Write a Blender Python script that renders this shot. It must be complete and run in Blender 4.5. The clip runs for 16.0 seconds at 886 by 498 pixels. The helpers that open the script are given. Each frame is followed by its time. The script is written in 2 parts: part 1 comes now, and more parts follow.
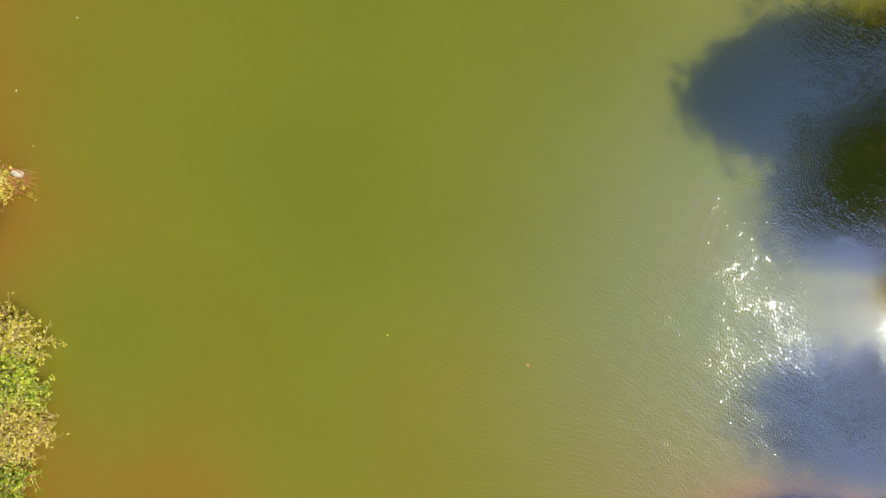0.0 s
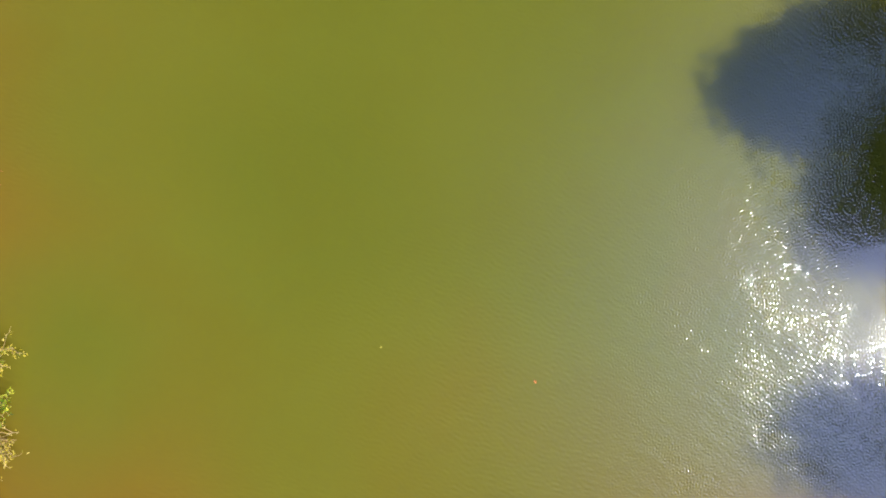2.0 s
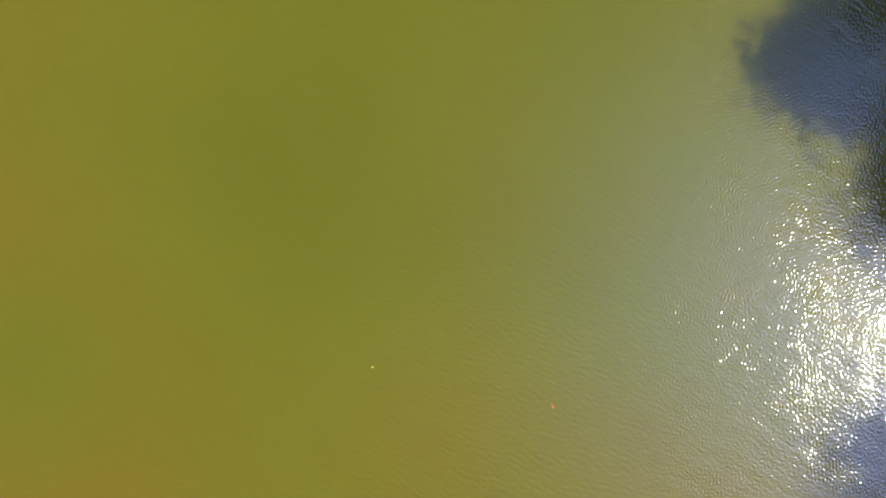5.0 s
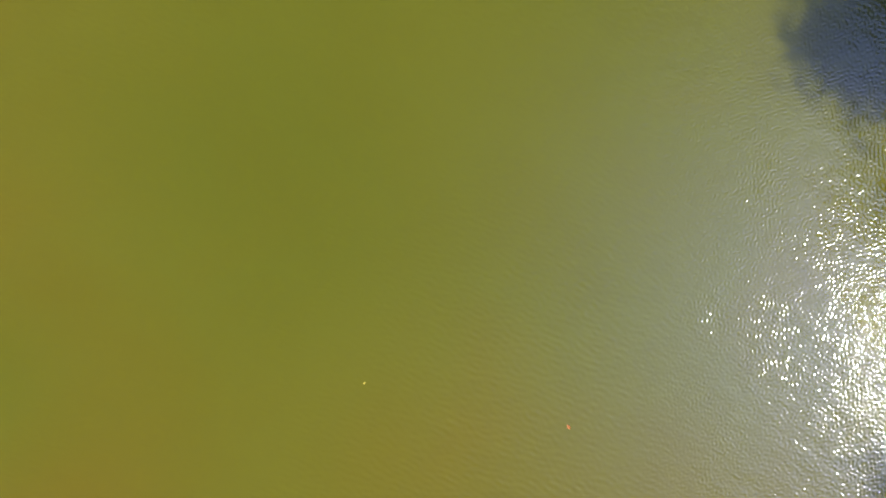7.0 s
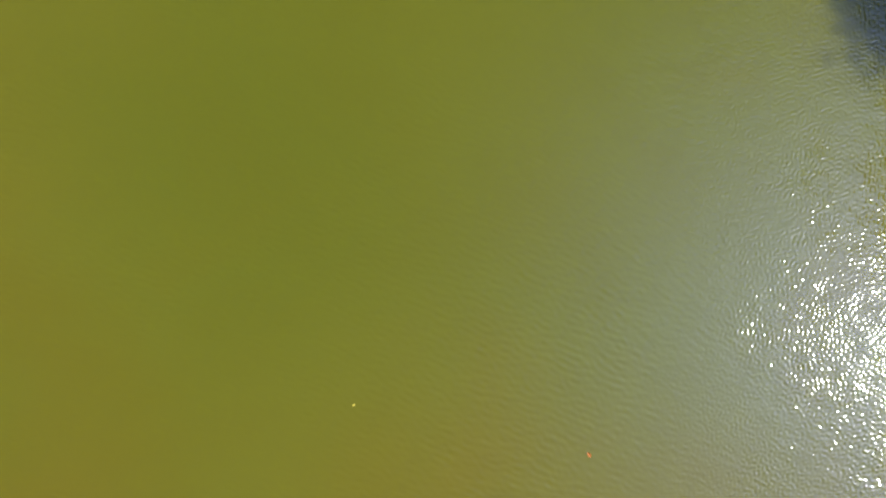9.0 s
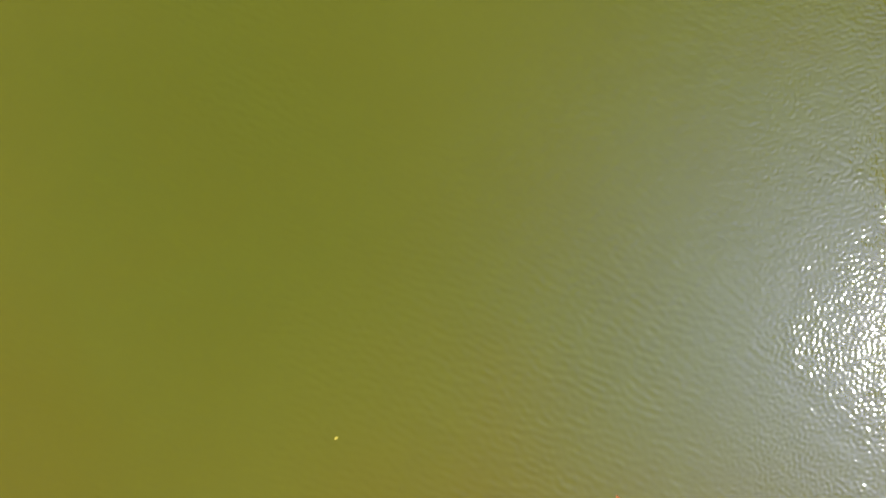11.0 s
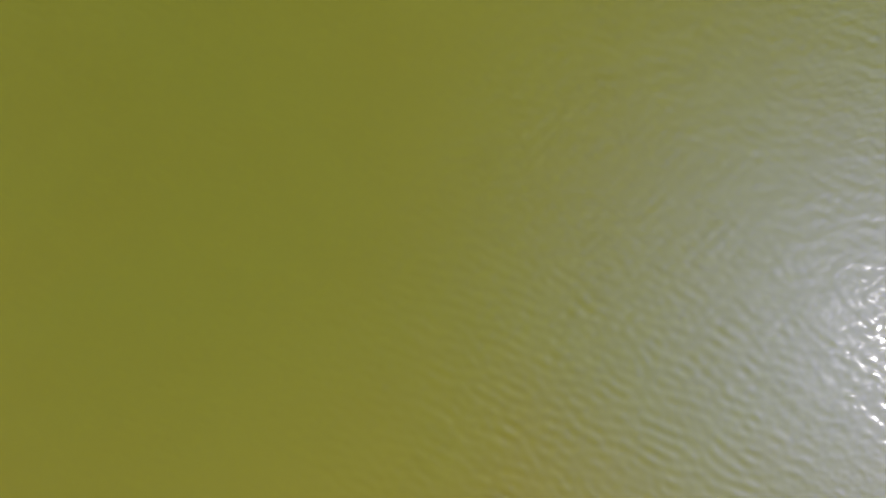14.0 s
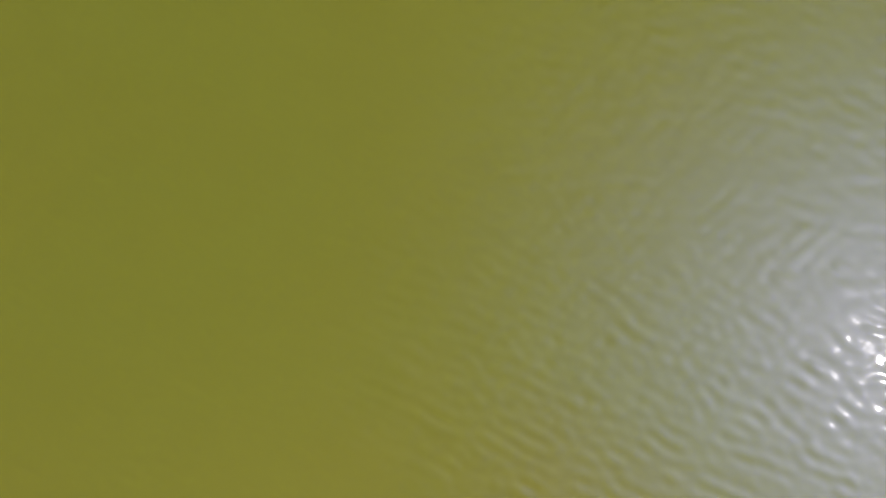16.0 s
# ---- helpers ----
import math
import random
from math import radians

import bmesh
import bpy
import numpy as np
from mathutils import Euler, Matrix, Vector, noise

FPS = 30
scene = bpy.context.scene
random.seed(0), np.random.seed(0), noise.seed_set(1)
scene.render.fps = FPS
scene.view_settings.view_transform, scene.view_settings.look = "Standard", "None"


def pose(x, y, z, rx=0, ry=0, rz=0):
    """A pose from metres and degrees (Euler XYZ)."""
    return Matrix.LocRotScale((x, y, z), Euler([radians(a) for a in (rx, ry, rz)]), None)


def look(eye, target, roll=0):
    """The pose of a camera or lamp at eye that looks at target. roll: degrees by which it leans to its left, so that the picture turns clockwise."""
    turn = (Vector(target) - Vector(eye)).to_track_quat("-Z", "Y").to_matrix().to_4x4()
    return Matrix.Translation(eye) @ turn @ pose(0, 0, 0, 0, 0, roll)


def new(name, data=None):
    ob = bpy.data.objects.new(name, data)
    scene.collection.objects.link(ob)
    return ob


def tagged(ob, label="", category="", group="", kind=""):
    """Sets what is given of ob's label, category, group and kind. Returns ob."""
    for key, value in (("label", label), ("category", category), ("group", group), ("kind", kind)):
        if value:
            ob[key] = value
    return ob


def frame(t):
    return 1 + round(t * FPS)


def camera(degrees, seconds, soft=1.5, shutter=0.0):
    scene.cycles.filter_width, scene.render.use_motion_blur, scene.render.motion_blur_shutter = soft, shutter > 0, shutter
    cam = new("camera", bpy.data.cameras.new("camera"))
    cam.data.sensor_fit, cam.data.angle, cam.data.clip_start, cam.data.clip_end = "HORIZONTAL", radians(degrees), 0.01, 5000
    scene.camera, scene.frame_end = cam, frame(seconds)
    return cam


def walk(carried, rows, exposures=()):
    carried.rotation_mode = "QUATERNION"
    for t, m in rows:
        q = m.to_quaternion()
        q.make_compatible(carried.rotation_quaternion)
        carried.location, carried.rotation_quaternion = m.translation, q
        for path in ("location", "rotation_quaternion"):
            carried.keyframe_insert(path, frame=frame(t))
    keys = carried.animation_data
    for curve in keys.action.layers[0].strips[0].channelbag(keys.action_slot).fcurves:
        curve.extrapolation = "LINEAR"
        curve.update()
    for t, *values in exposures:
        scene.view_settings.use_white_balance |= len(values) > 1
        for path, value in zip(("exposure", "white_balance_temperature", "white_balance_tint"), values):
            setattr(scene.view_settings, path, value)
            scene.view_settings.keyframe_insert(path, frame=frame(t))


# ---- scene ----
# ---- camera and its way: a slow sinking flight, looking straight down ----
cam = camera(68.0, 16.0, soft=1.6)
PATH = [
    (0.0, 0.000, 0.000, 13.000, -0.08),
    (0.5, 0.000, 0.020, 12.705, -0.02),
    (1.0, 0.000, 0.040, 12.410, 0.14),
    (1.5, 0.000, 0.060, 12.115, 0.33),
    (2.0, -0.001, 0.077, 11.823, 0.49),
    (2.5, -0.003, 0.090, 11.535, 0.37),
    (3.0, -0.005, 0.100, 11.256, 0.18),
    (3.5, -0.007, 0.110, 10.985, 0.07),
    (4.0, -0.010, 0.117, 10.710, 0.08),
    (4.5, -0.013, 0.120, 10.420, 0.05),
    (5.0, -0.016, 0.120, 10.120, 0.02),
    (5.5, -0.019, 0.120, 9.820, 0.0),
    (6.0, -0.022, 0.120, 9.520, -0.0),
    (6.5, -0.025, 0.121, 9.226, -0.02),
    (7.0, -0.028, 0.124, 8.940, -0.05),
    (7.5, -0.031, 0.128, 8.660, -0.12),
    (8.0, -0.034, 0.132, 8.374, -0.19),
    (8.5, -0.037, 0.136, 8.080, -0.21),
    (9.0, -0.040, 0.141, 7.771, -0.2),
    (9.5, -0.041, 0.146, 7.450, -0.1),
    (10.0, -0.043, 0.151, 7.123, -0.03),
    (10.5, -0.044, 0.157, 6.800, -0.02),
    (11.0, -0.046, 0.163, 6.480, -0.06),
    (11.5, -0.047, 0.169, 6.155, -0.14),
    (12.0, -0.049, 0.174, 5.825, -0.17),
    (12.5, -0.050, 0.180, 5.492, -0.17),
    (13.0, -0.051, 0.186, 5.165, -0.11),
    (13.5, -0.053, 0.191, 4.845, -0.06),
    (14.0, -0.054, 0.197, 4.508, -0.02),
    (14.5, -0.056, 0.203, 4.155, 0.01),
    (15.0, -0.057, 0.209, 3.821, 0.19),
    (15.5, -0.059, 0.214, 3.584, 0.54),
    (16.0, -0.060, 0.220, 3.440, 1.0),
]
walk(cam, [(t, pose(x, y, z, 0, 0, turn)) for t, x, y, z, turn in PATH],
     exposures=[(0.0, 0.09, 6500, -8), (4.0, -0.03, 6520, 4), (7.0, -0.12, 6500, 3), (9.0, -0.16, 6460, -3), (12.0, -0.12, 6420, 6), (16.0, -0.08, 6200, 15)])

# ---- light: a high sun over the wooded bank, clear hazy sky ----
SUN = Vector((0.775, -0.152, 1.0)).normalized()
world = bpy.data.worlds.new("sky")
scene.world = world
world.use_nodes = True
sky = world.node_tree.nodes.new("ShaderNodeTexSky")
sky.sky_type, sky.sun_disc = "NISHITA", False
sky.sun_elevation = math.asin(SUN.z)
sky.sun_rotation = math.atan2(SUN.x, SUN.y)
sky.dust_density, sky.air_density, sky.ozone_density = 2.0, 1.0, 1.5
back = world.node_tree.nodes["Background"]
back.inputs["Strength"].default_value = 0.025
world.node_tree.links.new(sky.outputs[0], back.inputs["Color"])
# bright humid haze round the sun
side = world.node_tree.nodes.new("ShaderNodeTexCoord")
near_sun = world.node_tree.nodes.new("ShaderNodeVectorMath")
near_sun.operation = "DOT_PRODUCT"
near_sun.inputs[1].default_value = SUN
world.node_tree.links.new(side.outputs["Generated"], near_sun.inputs[0])
above = world.node_tree.nodes.new("ShaderNodeMath")
above.operation = "MAXIMUM"
above.inputs[1].default_value = 0.0
world.node_tree.links.new(near_sun.outputs["Value"], above.inputs[0])
falloff = world.node_tree.nodes.new("ShaderNodeMath")
falloff.operation = "POWER"
falloff.inputs[1].default_value = 13.0
world.node_tree.links.new(above.outputs[0], falloff.inputs[0])
strength = world.node_tree.nodes.new("ShaderNodeMath")
strength.operation = "MULTIPLY"
strength.inputs[1].default_value = 3.25
world.node_tree.links.new(falloff.outputs[0], strength.inputs[0])
haze = world.node_tree.nodes.new("ShaderNodeBackground")
haze.inputs["Color"].default_value = (0.25, 0.385, 1.06, 1.0)
world.node_tree.links.new(strength.outputs[0], haze.inputs["Strength"])
# the pale glare close about the sun itself
tight = world.node_tree.nodes.new("ShaderNodeMath")
tight.operation = "POWER"
tight.inputs[1].default_value = 60.0
world.node_tree.links.new(above.outputs[0], tight.inputs[0])
glare_strength = world.node_tree.nodes.new("ShaderNodeMath")
glare_strength.operation = "MULTIPLY"
glare_strength.inputs[1].default_value = 1.5
world.node_tree.links.new(tight.outputs[0], glare_strength.inputs[0])
glare = world.node_tree.nodes.new("ShaderNodeBackground")
glare.inputs["Color"].default_value = (0.88, 0.70, 1.10, 1.0)
world.node_tree.links.new(glare_strength.outputs[0], glare.inputs["Strength"])
veil = world.node_tree.nodes.new("ShaderNodeAddShader")
world.node_tree.links.new(haze.outputs[0], veil.inputs[0])
world.node_tree.links.new(glare.outputs[0], veil.inputs[1])
both = world.node_tree.nodes.new("ShaderNodeAddShader")
world.node_tree.links.new(back.outputs[0], both.inputs[0])
world.node_tree.links.new(veil.outputs[0], both.inputs[1])
world.node_tree.links.new(both.outputs[0], world.node_tree.nodes["World Output"].inputs["Surface"])
lamp = bpy.data.lights.new("sun", "SUN")
lamp.energy, lamp.angle, lamp.color = 4.5, radians(0.53), (1.0, 0.95, 0.88)
sun = new("sun", lamp)
sun.matrix_world = look(SUN * 60, (0, 0, 0))


# ---- material helpers ----
class Nodes:
    """A small builder for node materials."""

    def __init__(self, name):
        self.mat = bpy.data.materials.new(name)
        self.mat.use_nodes = True
        self.tree = self.mat.node_tree
        self.tree.nodes.clear()
        self.out = self.add("ShaderNodeOutputMaterial")

    def add(self, kind, **values):
        node = self.tree.nodes.new("%s" % kind)
        for key, value in values.items():
            self.set(node, key, value)
        return node

    def set(self, node, key, value):
        socket = node.inputs[key.replace("_", " ")] if not key.startswith("i_") else node.inputs[int(key[2:])]
        if isinstance(value, bpy.types.NodeSocket):
            self.tree.links.new(value, socket)
        else:
            socket.default_value = value

    def math(self, op, a, b=0.0):
        node = self.add("ShaderNodeMath", i_0=a, i_1=b)
        node.operation = op
        return node.outputs[0]

    def place(self):
        return self.add("ShaderNodeNewGeometry").outputs["Position"]

    def mapped(self, turn=0.0, scale=(1, 1, 1), vector=None):
        turned = self.add("ShaderNodeMapping", Vector=vector or self.place(), Rotation=(0, 0, radians(turn)))
        return self.add("ShaderNodeMapping", Vector=turned.outputs[0], Scale=scale).outputs[0]

    def noise(self, scale, detail=2.0, vector=None, rough=0.5, twist=0.0):
        node = self.add("ShaderNodeTexNoise", Vector=vector or self.place(), Scale=scale, Detail=detail, Roughness=rough, Distortion=twist)
        return node.outputs[0]

    def ramp(self, fac, *stops):
        node = self.add("ShaderNodeValToRGB", Fac=fac)
        ramp = node.color_ramp
        while len(ramp.elements) < len(stops):
            ramp.elements.new(0.5)
        for element, (at, colour) in zip(ramp.elements, stops):
            element.position, element.color = at, (*colour, 1.0)
        return node.outputs[0]

    def mix(self, fac, a, b):
        return self.add("ShaderNodeMixShader", i_0=fac, i_1=a, i_2=b).outputs[0]

    def done(self, shader):
        self.tree.links.new(shader, self.out.inputs[0])
        return self.mat


def water_material():
    """Turbid green lake water: a scattering body that clears over the shallows, under a rippled gloss."""
    n = Nodes("lake_water")
    # faint wrinkles over the modelled ripples, heights in metres
    one = n.noise(1.0, 1.0, n.mapped(-57, (30.0, 13.0, 1)), 0.5, 0.3)
    other = n.noise(1.0, 1.0, n.mapped(-126, (27.0, 12.0, 1)), 0.5, 0.3)
    puff = n.ramp(n.noise(0.9, 2.0, n.mapped(-30, (1.0, 0.6, 1)), 0.5, 0.5), (0.36, (0.25, 0.25, 0.25)), (0.62, (1, 1, 1)))
    east = n.add("ShaderNodeMapRange", Value=n.add("ShaderNodeSeparateXYZ", Vector=n.place()).outputs[0], From_Min=-0.5, From_Max=5.5, To_Min=0.15, To_Max=1.0).outputs[0]
    wrinkle = n.math("MULTIPLY", n.math("MULTIPLY", n.math("ADD", one, other), n.math("MULTIPLY", puff, east)), 0.0006)
    bump = n.add("ShaderNodeBump", Strength=1.0, Distance=1.0, Height=wrinkle).outputs[0]
    # body: algae-green with clouds of silt
    cloudy = n.noise(0.33, 3.0, None, 0.55, 0.4)
    green = n.ramp(cloudy, (0.30, (0.180, 0.192, 0.017)), (0.52, (0.182, 0.204, 0.020)), (0.75, (0.192, 0.196, 0.018)))
    depth = n.add("ShaderNodeAttribute")
    depth.attribute_name = "depth"
    # stirred-up orange silt thins out with the depth
    silt = n.math("MINIMUM", n.math("MULTIPLY", n.math("EXPONENT", n.math("MULTIPLY", depth.outputs["Fac"], -1.45)), 1.25), 0.85)
    tone = n.add("ShaderNodeMix", i_0=silt)
    tone.data_type = "RGBA"
    # colour darkens with depth; over the added dip this imitates light falling off
    deep_dim = n.add("ShaderNodeMapRange", Value=depth.outputs["Fac"], From_Min=1.3, From_Max=2.7, To_Min=0.0, To_Max=1.0).outputs[0]
    hue = n.add("ShaderNodeMix", i_0=deep_dim)
    hue.data_type = "RGBA"
    n.set(hue, "i_6", green)
    n.set(hue, "i_7", (0.148, 0.161, 0.014, 1))
    n.set(tone, "i_6", hue.outputs[2])
    n.set(tone, "i_7", (0.31, 0.156, 0.020, 1))
    body = n.add("ShaderNodeSubsurfaceScattering", Color=tone.outputs[2], Scale=1.1, Radius=(1.0, 1.0, 0.6))
    body.falloff = "BURLEY"
    clear = n.add("ShaderNodeBsdfTransparent", Color=(0.90, 0.74, 0.34, 1)).outputs[0]
    thick = n.math("SUBTRACT", 1.0, n.math("EXPONENT", n.math("MULTIPLY", depth.outputs["Fac"], -9.0)))
    # silt scatters sunlight forwards more than back
    ahead = n.add("ShaderNodeBsdfGlossy", Color=tone.outputs[2], Roughness=0.75).outputs[0]
    under = n.mix(thick, clear, n.mix(0.12, body.outputs[0], ahead))
    sharp = n.add("ShaderNodeBsdfGlossy", Color=(1, 1, 1, 1), Roughness=0.03, Normal=bump).outputs[0]
    broad = n.add("ShaderNodeBsdfGlossy", Color=(1, 1, 1, 1), Roughness=0.085, Normal=bump).outputs[0]
    gloss = n.mix(0.19, sharp, broad)
    fresnel = n.add("ShaderNodeFresnel", IOR=1.75, Normal=bump).outputs[0]
    return n.done(n.mix(fresnel, under, gloss))


def mud_material():
    n = Nodes("orange_silt")
    tone = n.ramp(n.noise(0.6, 4.0), (0.3, (0.36, 0.17, 0.035)), (0.55, (0.46, 0.23, 0.05)), (0.75, (0.50, 0.29, 0.09)))
    # leaf litter and soil above the waterline
    soil = n.ramp(n.noise(2.5, 5.0), (0.35, (0.05, 0.045, 0.015)), (0.55, (0.11, 0.085, 0.035)), (0.75, (0.08, 0.10, 0.02)))
    level = n.add("ShaderNodeSeparateXYZ", Vector=n.place()).outputs[2]
    dry = n.ramp(n.math("ADD", level, n.math("MULTIPLY", n.noise(3.0, 3.0), 0.15)), (0.10, (0, 0, 0)), (0.22, (1, 1, 1)))
    both_tones = n.add("ShaderNodeMix", i_0=dry)
    both_tones.data_type = "RGBA"
    n.set(both_tones, "i_6", tone)
    n.set(both_tones, "i_7", soil)
    bump = n.add("ShaderNodeBump", Strength=0.6, Distance=0.03, Height=n.noise(9.0, 4.0)).outputs[0]
    return n.done(n.add("ShaderNodeBsdfPrincipled", Base_Color=both_tones.outputs[2], Roughness=0.9, Normal=bump).outputs[0])


def leaf_material(name, *stops, shine=0.45):
    n = Nodes(name)
    pick = n.add("ShaderNodeNewGeometry").outputs["Random Per Island"]
    tone = n.ramp(pick, *stops)
    face = n.add("ShaderNodeBsdfPrincipled", Base_Color=tone, Roughness=shine).outputs[0]
    glow = n.add("ShaderNodeBsdfTranslucent", Color=tone).outputs[0]
    return n.done(n.mix(0.15, face, glow))


def bark_material(name, dark, light):
    n = Nodes(name)
    tone = n.ramp(n.noise(14.0, 4.0, n.mapped(0, (1, 1, 0.3))), (0.35, dark), (0.7, light))
    bump = n.add("ShaderNodeBump", Strength=0.5, Distance=0.01, Height=n.noise(40.0, 3.0)).outputs[0]
    return n.done(n.add("ShaderNodeBsdfPrincipled", Base_Color=tone, Roughness=0.85, Normal=bump).outputs[0])


WATER, MUD = water_material(), mud_material()
OLIVE = leaf_material("olive_leaves", (0.0, (0.10, 0.11, 0.004)), (0.3, (0.46, 0.38, 0.015)), (0.65, (0.82, 0.64, 0.07)), (1.0, (0.92, 0.74, 0.24)))
FRESH = leaf_material("fresh_leaves", (0.0, (0.02, 0.07, 0.002)), (0.3, (0.18, 0.30, 0.004)), (0.6, (0.54, 0.56, 0.014)), (1.0, (0.90, 0.80, 0.12)))
FADED = leaf_material("faded_leaves", (0.0, (0.16, 0.14, 0.006)), (0.35, (0.58, 0.45, 0.03)), (0.7, (0.86, 0.66, 0.10)), (1.0, (0.92, 0.72, 0.24)))
CANOPY = leaf_material("canopy_leaves", (0.0, (0.02, 0.04, 0.008)), (0.6, (0.05, 0.085, 0.015)), (1.0, (0.10, 0.12, 0.02)))
TWIG = bark_material("dry_twigs", (0.42, 0.27, 0.09), (0.70, 0.52, 0.25))
RED = bark_material("red_rootlets", (0.34, 0.10, 0.03), (0.60, 0.26, 0.10))
BARK = bark_material("grey_bark", (0.06, 0.05, 0.04), (0.18, 0.15, 0.12))
STONE = bark_material("pale_stone", (0.60, 0.50, 0.36), (0.80, 0.72, 0.56))


# ---- mesh helpers ----
def mesh_of(name, verts, faces, material, smooth=False):
    me = bpy.data.meshes.new(name)
    me.from_pydata([tuple(v) for v in verts], [], faces)
    me.materials.append(material)
    if smooth:
        me.polygons.foreach_set("use_smooth", [True] * len(me.polygons))
    me.update()
    return me


def part(name, me, parent, label="", kind=""):
    ob = new(name, me)
    ob.parent = parent
    return tagged(ob, label, kind=kind)


def tube(verts, faces, points, r0, r1, sides=5):
    """A tapered limb along points, added to verts and faces."""
    base = len(verts)
    for i, p in enumerate(points):
        way = (points[min(i + 1, len(points) - 1)] - points[max(i - 1, 0)]).normalized()
        side = way.orthogonal().normalized()
        over = way.cross(side)
        r = r0 + (r1 - r0) * i / (len(points) - 1)
        for k in range(sides):
            a = 2 * math.pi * k / sides
            verts.append(p + (side * math.cos(a) + over * math.sin(a)) * r)
    for i in range(len(points) - 1):
        for k in range(sides):
            a, b = base + i * sides + k, base + i * sides + (k + 1) % sides
            faces.append((a, b, b + sides, a + sides))
    faces.append(tuple(base + k for k in reversed(range(sides))))
    faces.append(tuple(base + (len(points) - 1) * sides + k for k in range(sides)))


def bent(rng, start, end, steps, wander, sag=0.0):
    """Points of a crooked limb from start to end."""
    span = (end - start).length
    out = []
    off = Vector((0, 0, 0))
    for i in range(steps + 1):
        f = i / steps
        if 0 < i < steps:
            off = off * 0.7 + Vector([rng.gauss(0, 1) for _ in range(3)]) * wander * span / steps
        lift = Vector((0, 0, -sag * span * f * f + sag * span * f))
        out.append(start.lerp(end, f) + (off if i < steps else off * 0.5) + lift)
    return out


def leaf(verts, faces, at, way, up, size, rng):
    """One pointed leaf, folded along its midrib."""
    way = way.normalized()
    side = way.cross(up)
    side = side.normalized() if side.length > 1e-4 else way.orthogonal().normalized()
    rise = side.cross(way)
    w, b = size * rng.uniform(0.20, 0.30), len(verts)
    fold = size * rng.uniform(0.02, 0.10)
    tip = at + way * size - rise * size * rng.uniform(0, 0.2)
    verts += [at, at + way * size * 0.35 + side * w + rise * fold, at + way * size * 0.75 + side * w * 0.7 + rise * fold, tip,
              at + way * size * 0.75 - side * w * 0.7 + rise * fold, at + way * size * 0.35 - side * w + rise * fold]
    faces += [(b, b + 1, b + 2, b + 3), (b, b + 3, b + 4, b + 5)]


# ---- the lake's shape ----
def bank(x, y):
    """Metres from the nearest shore, positive over the water."""
    left = x + 9.75 - 0.30 * np.sin(0.9 * y + 0.8) - 0.15 * np.sin(2.3 * y)
    right = 11.6 + 0.5 * np.sin(0.5 * y) - x
    near = y + 7.6 + 0.5 * np.sin(0.45 * x + 2.0) + 0.2 * np.sin(1.7 * x)
    far = 17.0 - y + 0.8 * np.sin(0.4 * x)
    return np.minimum(np.minimum(left, right), np.minimum(near, far))


def bed_height(x, y):
    s = bank(x, y)
    inside = -2.0 * (1 - np.exp(-np.maximum(s, 0) / 5.0))
    shoal = 0.32 * np.exp(-((x + 6.6) / 2.6) ** 2 - ((y + 5.0) / 2.0) ** 2) + 0.9 * np.exp(-((x - 7.2) / 2.0) ** 2 - ((y + 5.4) / 0.9) ** 2)
    shoal += 0.24 * np.exp(-((x + 4.7) / 2.0) ** 2 - ((y + 2.7) / 2.2) ** 2) - 0.6 * np.exp(-((x + 6.6) / 1.4) ** 2 - ((y + 1.7) / 1.1) ** 2)
    # added rise and dip: they put a brightness falloff into the water colour
    shoal += 0.25 * np.exp(-((x - 0.5) / 3.0) ** 2 - ((y + 2.6) / 1.5) ** 2) - 0.42 * np.exp(-((x + 2.9) / 2.8) ** 2 - ((y - 1.5) / 2.3) ** 2)
    inside = np.minimum(inside + shoal + 0.12 * np.sin(0.9 * x + 0.6 * y) * np.sin(0.7 * y - 0.4 * x), -0.02)
    outside = 0.55 * (1 - np.exp(-np.maximum(-s, 0) / 1.2)) + 0.25 * np.sin(0.31 * x) * np.sin(0.27 * y) * (s < -2)
    # spit of soil under the shrubs, added so its dark tone passes for shade in leaf gaps
    spit = 0.5 * np.exp(-((x + 9.7) / 1.05) ** 4) * np.exp(-((y + 3.35) / 1.7) ** 4) - 0.05
    low = np.where(s > 0, inside, outside)
    return np.where(spit > 0, np.maximum(low, spit), low)


def sheet(name, xs, ys, z, material):
    """A grid over xs and ys with the heights z."""
    nx, ny = len(xs), len(ys)
    gx, gy = np.meshgrid(xs, ys, indexing="ij")
    verts = np.stack([gx, gy, z], -1).reshape(-1, 3)
    i, j = np.meshgrid(np.arange(nx - 1), np.arange(ny - 1), indexing="ij")
    a = (i * ny + j).ravel()
    quads = np.stack([a, a + ny, a + ny + 1, a + 1], -1)
    me = bpy.data.meshes.new(name)
    me.vertices.add(len(verts))
    me.vertices.foreach_set("co", verts.ravel().astype(np.float32))
    me.loops.add(quads.size)
    me.loops.foreach_set("vertex_index", quads.ravel().astype(np.int32))
    me.polygons.add(len(quads))
    me.polygons.foreach_set("loop_start", np.arange(0, quads.size, 4, dtype=np.int32))
    me.polygons.foreach_set("use_smooth", np.ones(len(quads), dtype=bool))
    me.materials.append(material)
    me.update(calc_edges=True)
    return me


def steps(*runs):
    out = []
    for a, b, d in runs:
        out += list(np.arange(a, b, d))
    return np.array(out + [runs[-1][1]])


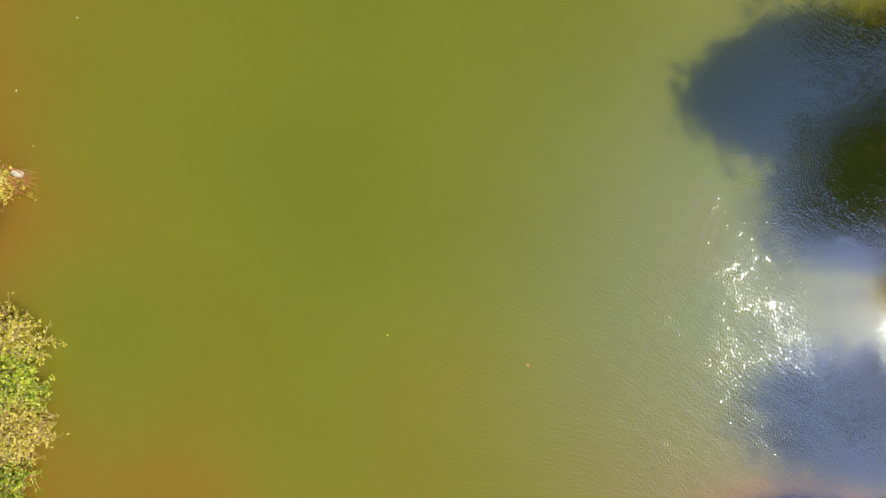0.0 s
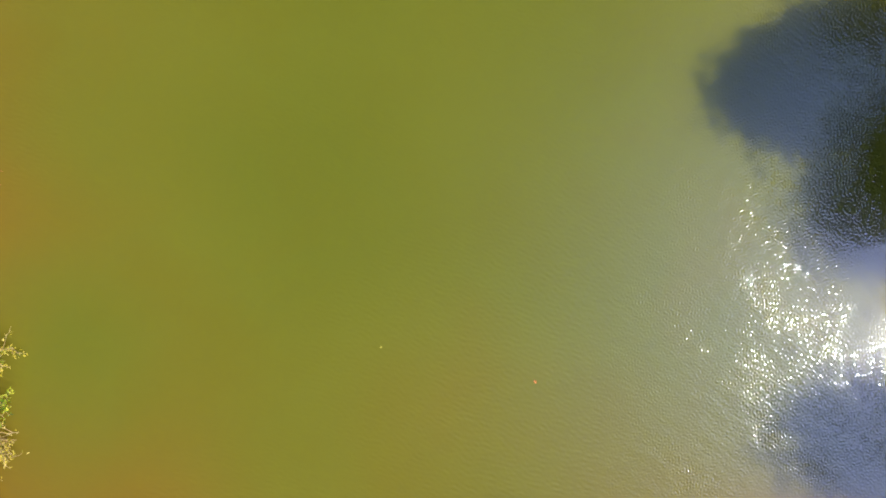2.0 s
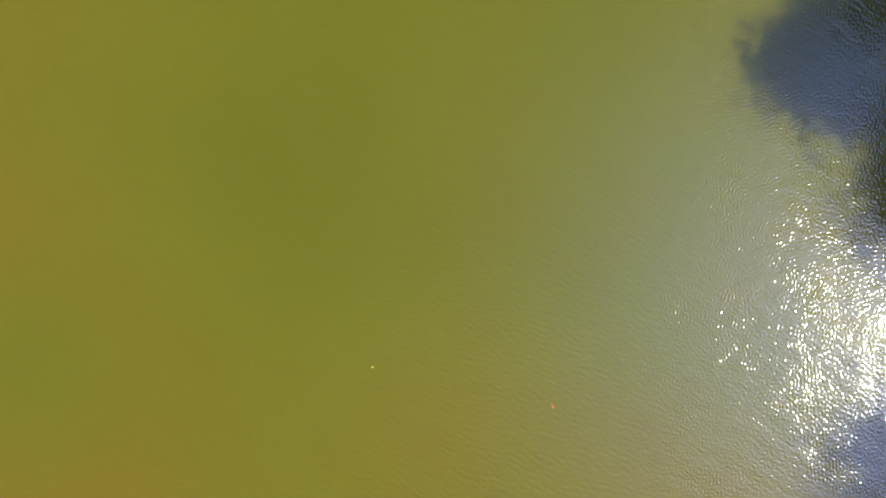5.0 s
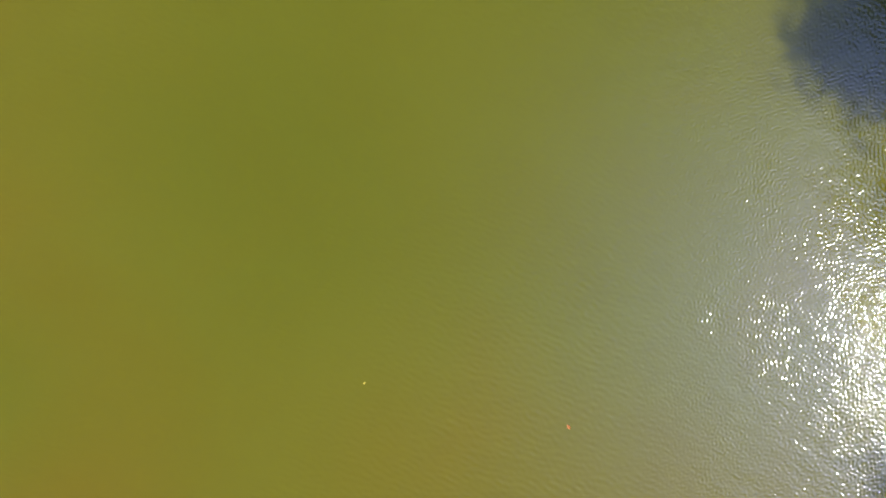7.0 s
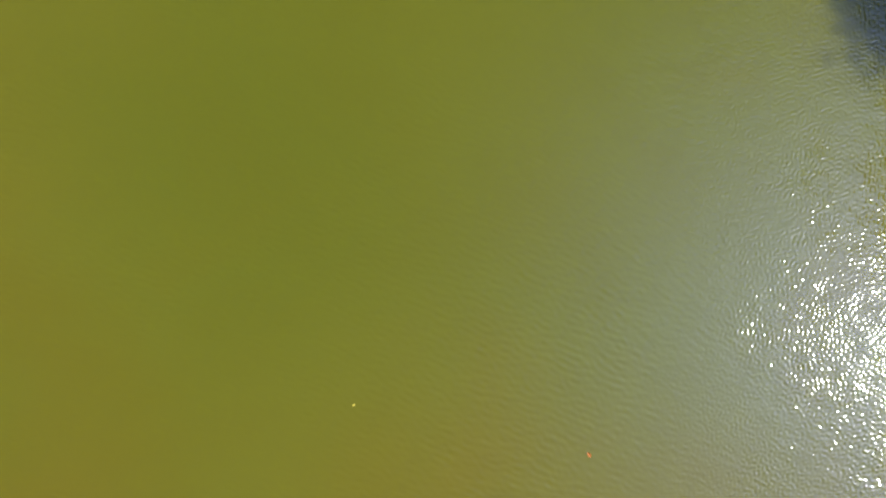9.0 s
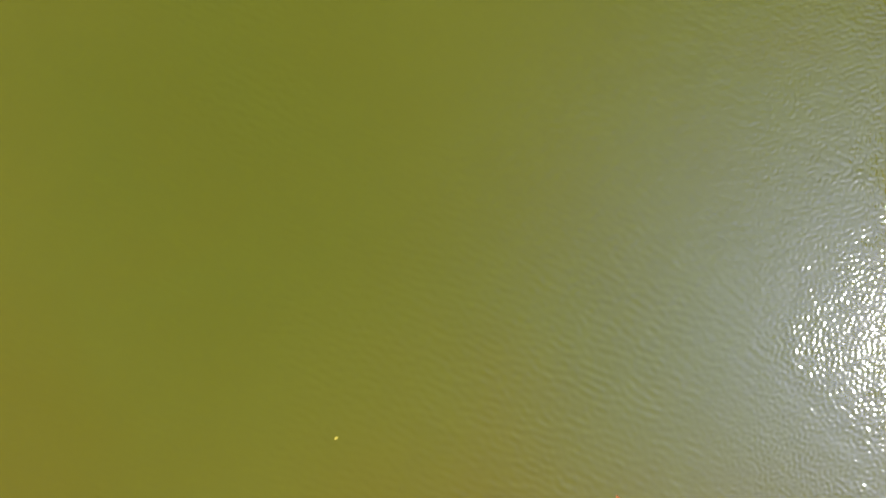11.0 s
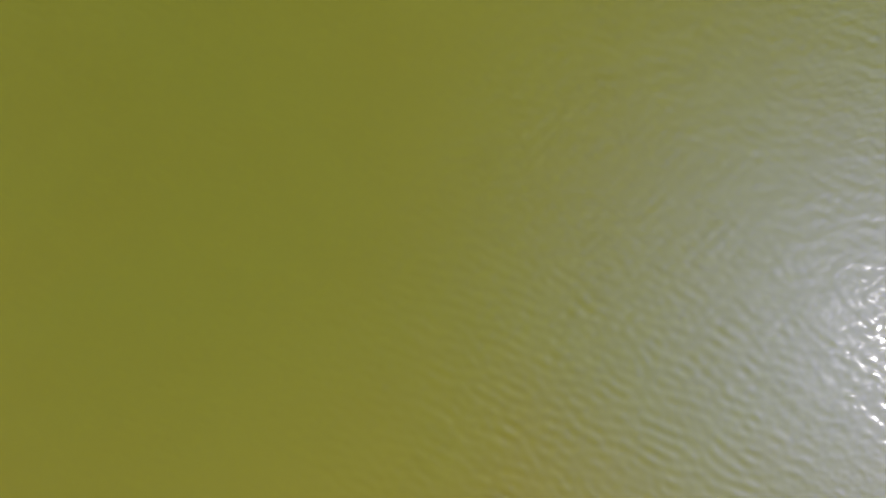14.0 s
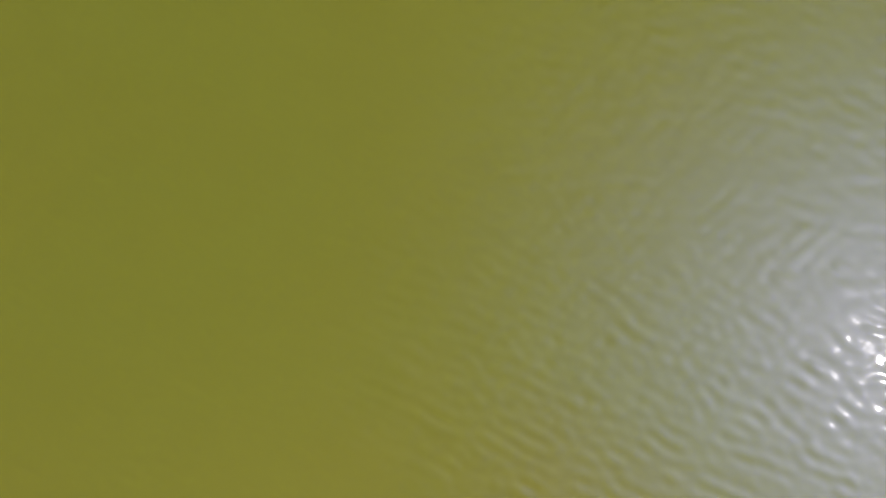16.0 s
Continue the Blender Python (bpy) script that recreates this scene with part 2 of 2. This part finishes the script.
FAR = [2000.0, 900.0, 400.0, 180.0, 90.0, 50.0, 30.0]
xs = np.array([-v for v in FAR] + list(steps((-18, -11, 1.0), (-11, 13, 0.25), (13, 22, 1.0))) + FAR[::-1])
ys = np.array([-v for v in FAR] + list(steps((-18, -9, 1.0), (-9, 18, 0.25), (18, 24, 1.0))) + FAR[::-1])
gx, gy = np.meshgrid(xs, ys, indexing="ij")
tagged(new("ground", sheet("ground", xs, ys, bed_height(gx, gy), MUD)), "orange-brown silty lake bed rising to a low bank", "ground", kind="structure")

xs = steps((-10.6, -9.2, 0.2), (-9.2, -3.0, 0.03), (-3.0, 3.0, 0.016), (3.0, 9.2, 0.0115), (9.2, 12.4, 0.25))
ys = steps((-8.6, -5.4, 0.25), (-5.4, 2.6, 0.0115), (2.6, 6.4, 0.018), (6.4, 18.2, 0.3))


def smooth(a, b, v):
    f = np.clip((v - a) / (b - a), 0, 1)
    return f * f * (3 - 2 * f)


def swell(rng, x, y, slow, fast, count):
    """A slow random field about zero, of unit spread, that groups the ripples into patches."""
    out = np.zeros(np.broadcast(x, y).shape)
    for _ in range(count):
        f, b, p = rng.uniform(slow, fast), rng.uniform(0, 6.283), rng.uniform(0, 6.283)
        out += np.sin(f * (x * math.cos(b) + y * math.sin(b)) + p)
    return out * math.sqrt(2 / count)


def ripples(x, y):
    """Wind ripples: many short crossing wavelets whose strength comes and goes over the lake."""
    rng = random.Random(7)
    z = np.zeros(np.broadcast(x, y).shape)
    # the breeze falls in beside the far bank, dies away in the lee of the near one and spares the water under the far trees
    reach = smooth(1.4, 4.6, x)
    lee = (1 + 0.40 * smooth(4.4, 6.0, x)) * (1 - 0.88 * smooth(6.9, 7.6, x) * np.exp(-((y + 1.1) / 1.7) ** 4)) * (1 - 0.22 * smooth(0.9, 2.4, y) * smooth(1.5, 4.0, x)) * (1 - 0.6 * smooth(-3.6, -4.5, y) * smooth(4.6, 6.0, x))
    # heading, spread, shortest and longest wave, count, slope, strength near and far
    trains = ((56, 12, 0.070, 0.130, 30, 0.0085, 0.62, 0.45), (80, 12, 0.075, 0.140, 24, 0.0075, 0.85, 0.28), (16, 15, 0.065, 0.115, 22, 0.0080, 0.22, 0.36), (130, 20, 0.070, 0.130, 20, 0.0065, 0.46, 0.36),
              (44, 14, 0.042, 0.072, 30, 0.0080, 0.05, 1.1), (10, 16, 0.041, 0.070, 26, 0.0080, 0.0, 0.8), (-26, 16, 0.041, 0.070, 26, 0.0080, 0.0, 0.8), (95, 22, 0.042, 0.070, 28, 0.0085, 0.0, 1.35), (120, 24, 0.042, 0.072, 20, 0.0065, 0.0, 1.1), (60, 50, 0.20, 0.50, 18, 0.0040, 0.6, 0.8))
    for heading, spread, short, long, count, slope, near, far in trains:
        part_z = np.zeros_like(z)
        for _ in range(count):
            a = radians(rng.gauss(heading, spread))
            k = 2 * math.pi / math.exp(rng.uniform(math.log(short), math.log(long)))
            part_z += slope / k * np.sin(k * (x * math.cos(a) + y * math.sin(a)) + rng.uniform(0, 6.283))
        z += part_z * np.clip(0.97 + 0.22 * swell(rng, x, y, 0.5, 2.4, 7), 0.45, 1.5) * (near + (far - near) * reach)
    # cat's paws: small packets of steep short ripples
    steep = np.zeros_like(z)
    for _ in range(40):
        a = radians(rng.gauss(5, 45))
        k = 2 * math.pi / rng.uniform(0.040, 0.062)
        steep += 0.023 / k * np.sin(k * (x * math.cos(a) + y * math.sin(a)) + rng.uniform(0, 6.283))
    paws = np.clip(0.40 + 0.40 * swell(rng, x, y, 2.5, 8.0, 12) + 0.25 * swell(rng, x, y, 0.6, 2.0, 6), 0, 1.4)
    z += steep * paws * smooth(2.2, 4.4, x)
    return z * lee


gx, gy = np.meshgrid(xs, ys, indexing="ij")
water_mesh = sheet("water", xs, ys, ripples(gx, gy), WATER)
attr = water_mesh.attributes.new("depth", "FLOAT", "POINT")
attr.data.foreach_set("value", np.maximum(-bed_height(gx, gy), 0.0).ravel().astype(np.float32))
tagged(new("water", water_mesh), "turbid olive-green lake water with fine wind ripples and sun glitter", "water", kind="structure")


# ---- shrubs on the near bank ----
def shrub(base, reach, height, leaves, material, label, seed, leaf_size=0.054, twigs=60, bare=0.15, thick=1.0, wood=None):
    """A low shrub that leans out over the water: base on the bank, reach (x, y half-widths), crown height."""
    rng = random.Random(seed)
    root = tagged(new("shrub"), label, "shrub", group="shrubs on the bank")
    root.location = base
    wv, wf, lv, lf = [], [], [], []
    for t in range(twigs):
        a = rng.uniform(0, 2 * math.pi)
        r = math.sqrt(rng.uniform(0.05, 1.0)) * (1 + 0.18 * math.sin(3 * a + seed))
        end = Vector((math.cos(a) * r * reach[0], math.sin(a) * r * reach[1], 0))
        end.z = height * (1 - 0.75 * r * r) * rng.uniform(0.75, 1.1) + 0.05
        start = Vector((rng.gauss(0, 0.08), rng.gauss(0, 0.08), -0.05)) + Vector((end.x, end.y, 0)) * rng.uniform(0.0, 0.35)
        path = bent(rng, start, end, 6, 0.16, 0.25)
        tube(wv, wf, path, 0.012 * thick, 0.005 * thick, 4)
        spray = [path]
        for s in range(4):
            f = rng.randint(2, 5)
            tip = path[f] + Vector((rng.gauss(0, 0.2), rng.gauss(0, 0.2), rng.uniform(0.0, 0.2)))
            side = bent(rng, path[f], tip, 4, 0.2, 0.1)
            tube(wv, wf, side, 0.006 * thick, 0.003 * thick, 3)
            spray.append(side)
        if rng.random() < bare:
            continue
        for _ in range(leaves // (twigs * 2)):
            line = rng.choice(spray)
            k = len(line) - 1 - int(rng.random() ** 2 * 3)
            at = line[k].lerp(line[k - 1], rng.random()) + Vector((rng.gauss(0, 0.032), rng.gauss(0, 0.032), rng.gauss(0.01, 0.025)))
            at.z = max(at.z, 0.03 - base[2])
            way = Vector((rng.gauss(0, 1), rng.gauss(0, 1), rng.gauss(0.15, 0.35)))
            leaf(lv, lf, at, way, Vector((rng.gauss(0, 0.8), rng.gauss(0, 0.8), 1)), leaf_size * rng.uniform(0.6, 1.25), rng)
    part("stem", mesh_of("stem", wv, wf, wood or TWIG), root, "reddish crooked twigs" if wood else "pale dry crooked twigs")
    part("foliage", mesh_of("foliage", lv, lf, material), root, kind="stuff")
    return root


YELLOWISH = "yellow-olive leafy shrub leaning over the water"
shrub((-8.48, -1.68, 0.05), (1.00, 0.58), 0.75, 9000, OLIVE, YELLOWISH, 3, twigs=90, bare=0.2, thick=1.4)
shrub((-8.36, -2.38, 0.05), (0.98, 0.72), 0.80, 11500, FRESH, "dense fresh green shrub on the lake bank", 5, twigs=100, bare=0.0)
shrub((-8.36, -3.42, 0.02), (0.72, 0.78), 0.60, 8500, FADED, "half-dry shrub with bare tan twigs over the water", 8, twigs=120, bare=0.16, thick=1.5)
shrub((-8.60, -4.65, 0.05), (0.75, 0.66), 0.60, 7000, FRESH, "bright green shrub at the water's edge", 12, twigs=80, bare=0.03)
shrub((-8.80, 1.32, 0.05), (0.58, 0.42), 0.50, 4800, OLIVE, "small olive shrub with reddish twigs at the shore", 15, twigs=80, bare=0.25, thick=1.0, wood=RED)
shrub((-9.60, -2.60, 0.20), (0.80, 1.60), 0.80, 9000, OLIVE, YELLOWISH, 19, twigs=90, bare=0.05)


def rootlets():
    """Reddish rootlets trailing from the small shrub into the water."""
    rng = random.Random(4)
    verts, faces = [], []
    for k in range(11):
        start = Vector((-8.62 + rng.gauss(0, 0.1), 1.55 + rng.gauss(0, 0.12), 0.22))
        end = Vector((-8.05 + rng.gauss(0, 0.12), 1.45 + rng.gauss(0, 0.15) - 0.015 * k, 0.01))
        tube(verts, faces, bent(rng, start, end, 6, 0.25, 0.3), 0.012, 0.005, 4)
    tagged(new("root_tuft", mesh_of("root_tuft", verts, faces, RED)), "reddish-brown rootlets trailing into the water", "roots")


rootlets()


def stone(x, y, top, width, seed):
    """A worn pale stone that stands on the bed and breaks the surface."""
    rng = random.Random(seed)
    foot = float(bed_height(np.array(x), np.array(y))) - 0.05
    bm = bmesh.new()
    bmesh.ops.create_icosphere(bm, subdivisions=3, radius=1.0)
    for v in bm.verts:
        v.co *= 1 + 0.22 * noise.noise(v.co * 1.6 + Vector((seed, 0, 0))) + 0.06 * noise.noise(v.co * 5)
        v.co = Vector((v.co.x * width * 0.5, v.co.y * width * 0.5, v.co.z * (top - foot) / 2))
    me = bpy.data.meshes.new("stone")
    bm.to_mesh(me)
    bm.free()
    me.materials.append(STONE)
    ob = new("stone", me)
    ob.location = (x, y, (top + foot) / 2)
    return tagged(ob, "pale sunlit stone at the foot of the small shrub", "stone")


stone(-8.37, 1.50, 0.26, 0.16, 3)


# ---- trees on the far bank, which shade the water and mirror in it ----
def tree(base, height, crown, leaves, label, seed, lean=(0.0, 0.0)):
    """A tapered trunk with limbs and a ragged crown of leaf clumps; crown: half-widths x, y and depth of the crown."""
    rng = random.Random(seed)
    root = tagged(new("tree"), label, "tree", group="trees on the far bank")
    root.location = base
    wv, wf, lv, lf = [], [], [], []
    mid = Vector((lean[0], lean[1], height - crown[2]))
    trunk = bent(rng, Vector((0, 0, -0.3)), mid, 8, 0.1)
    tube(wv, wf, trunk, 0.05 + height * 0.018, 0.10, 9)
    clumps, puff = [], min(1.0, 0.3 + crown[0] * 0.3)
    for k in range(100):
        d = Vector((rng.gauss(0, 1), rng.gauss(0, 1), rng.gauss(0.1, 0.8))).normalized() * rng.uniform(0.3, 0.9)
        end = mid + Vector((d.x * crown[0], d.y * crown[1], d.z * crown[2]))
        limb = bent(rng, trunk[rng.randint(4, 8)], end, 6, 0.15, 0.15)
        tube(wv, wf, limb, 0.045, 0.008, 5)
        clumps.append((end, rng.uniform(0.5, 0.95) * puff))
        clumps.append((limb[4], rng.uniform(0.4, 0.7) * puff))
    for k in range(leaves):
        c, size = rng.choice(clumps)
        off = Vector((rng.gauss(0, 0.55), rng.gauss(0, 0.55), rng.gauss(0, 0.38))) * size
        way = Vector((rng.gauss(0, 1), rng.gauss(0, 1), rng.gauss(-0.2, 0.5)))
        leaf(lv, lf, c + off, way, Vector((rng.gauss(0, 0.5), rng.gauss(0, 0.5), 1)), rng.uniform(0.16, 0.30), rng)
    part("trunk", mesh_of("trunk", wv, wf, BARK), root)
    part("crown", mesh_of("crown", lv, lf, CANOPY), root, kind="stuff")
    return root


DARK = "tall dark-green broadleaf tree on the lake bank"
tree((13.1, 1.7, 0.5), 9.4, (1.4, 1.0, 1.6), 12000, DARK, 33)
tree((12.1, 2.75, 0.5), 7.2, (1.1, 0.8, 1.8), 13000, DARK, 31)
tree((30.6, -0.3, 0.5), 28.0, (3.8, 1.9, 3.2), 12000, "very tall dark-green tree above the wooded bank", 22)
tree((22.9, -2.0, 0.5), 20.0, (1.9, 0.95, 2.0), 9000, "tall slender dark-green tree on the lake bank", 28)
tree((25.2, -6.6, 0.5), 22.5, (3.3, 1.25, 2.6), 12000, DARK, 23)
tree((17.8, 9.6, 0.5), 16.5, (1.6, 1.5, 2.3), 9000, DARK, 25)
tree((18.6, 5.6, 0.5), 16.2, (1.5, 1.3, 2.2), 7000, DARK, 27)
tree((20.0, -11.0, 0.5), 14.0, (2.8, 2.4, 3.0), 8000, DARK, 26)


# ---- fallen leaves and specks on the water ----
def fallen_leaf(x, y, size, turn, material, label, name="fallen_leaf"):
    rng = random.Random(int(x * 100))
    verts, faces = [], []
    leaf(verts, faces, Vector((-size / 2, 0, 0)), Vector((1, 0, 0)), Vector((0, 0, 1)), size, rng)
    ob = new(name, mesh_of(name, verts, faces, material))
    ob.matrix_world = pose(x, y, 0.006, 0, 0, turn)
    mod = ob.modifiers.new("thick", "SOLIDIFY")
    mod.thickness = 0.0015
    return tagged(ob, label, "leaf", group="leaves on the water")


YELLOW = bark_material("yellow_leaf", (0.62, 0.50, 0.06), (0.75, 0.62, 0.12))
ORANGE = bark_material("orange_leaf", (0.55, 0.16, 0.03), (0.65, 0.24, 0.05))
WHITE = bark_material("pale_petal", (0.75, 0.72, 0.60), (0.85, 0.82, 0.72))
fallen_leaf(-1.10, -1.70, 0.05, 40, YELLOW, "small yellow fallen leaf floating on the lake")
fallen_leaf(1.68, -2.30, 0.08, 120, ORANGE, "orange-red fallen leaf floating on the lake")
fallen_leaf(-7.23, 4.59, 0.04, 10, WHITE, "pale fallen petal floating on the lake")
fallen_leaf(-8.44, 3.14, 0.04, 70, WHITE, "pale fallen petal floating on the lake")
fallen_leaf(-8.10, 2.05, 0.03, 30, WHITE, "pale fallen petal floating on the lake")
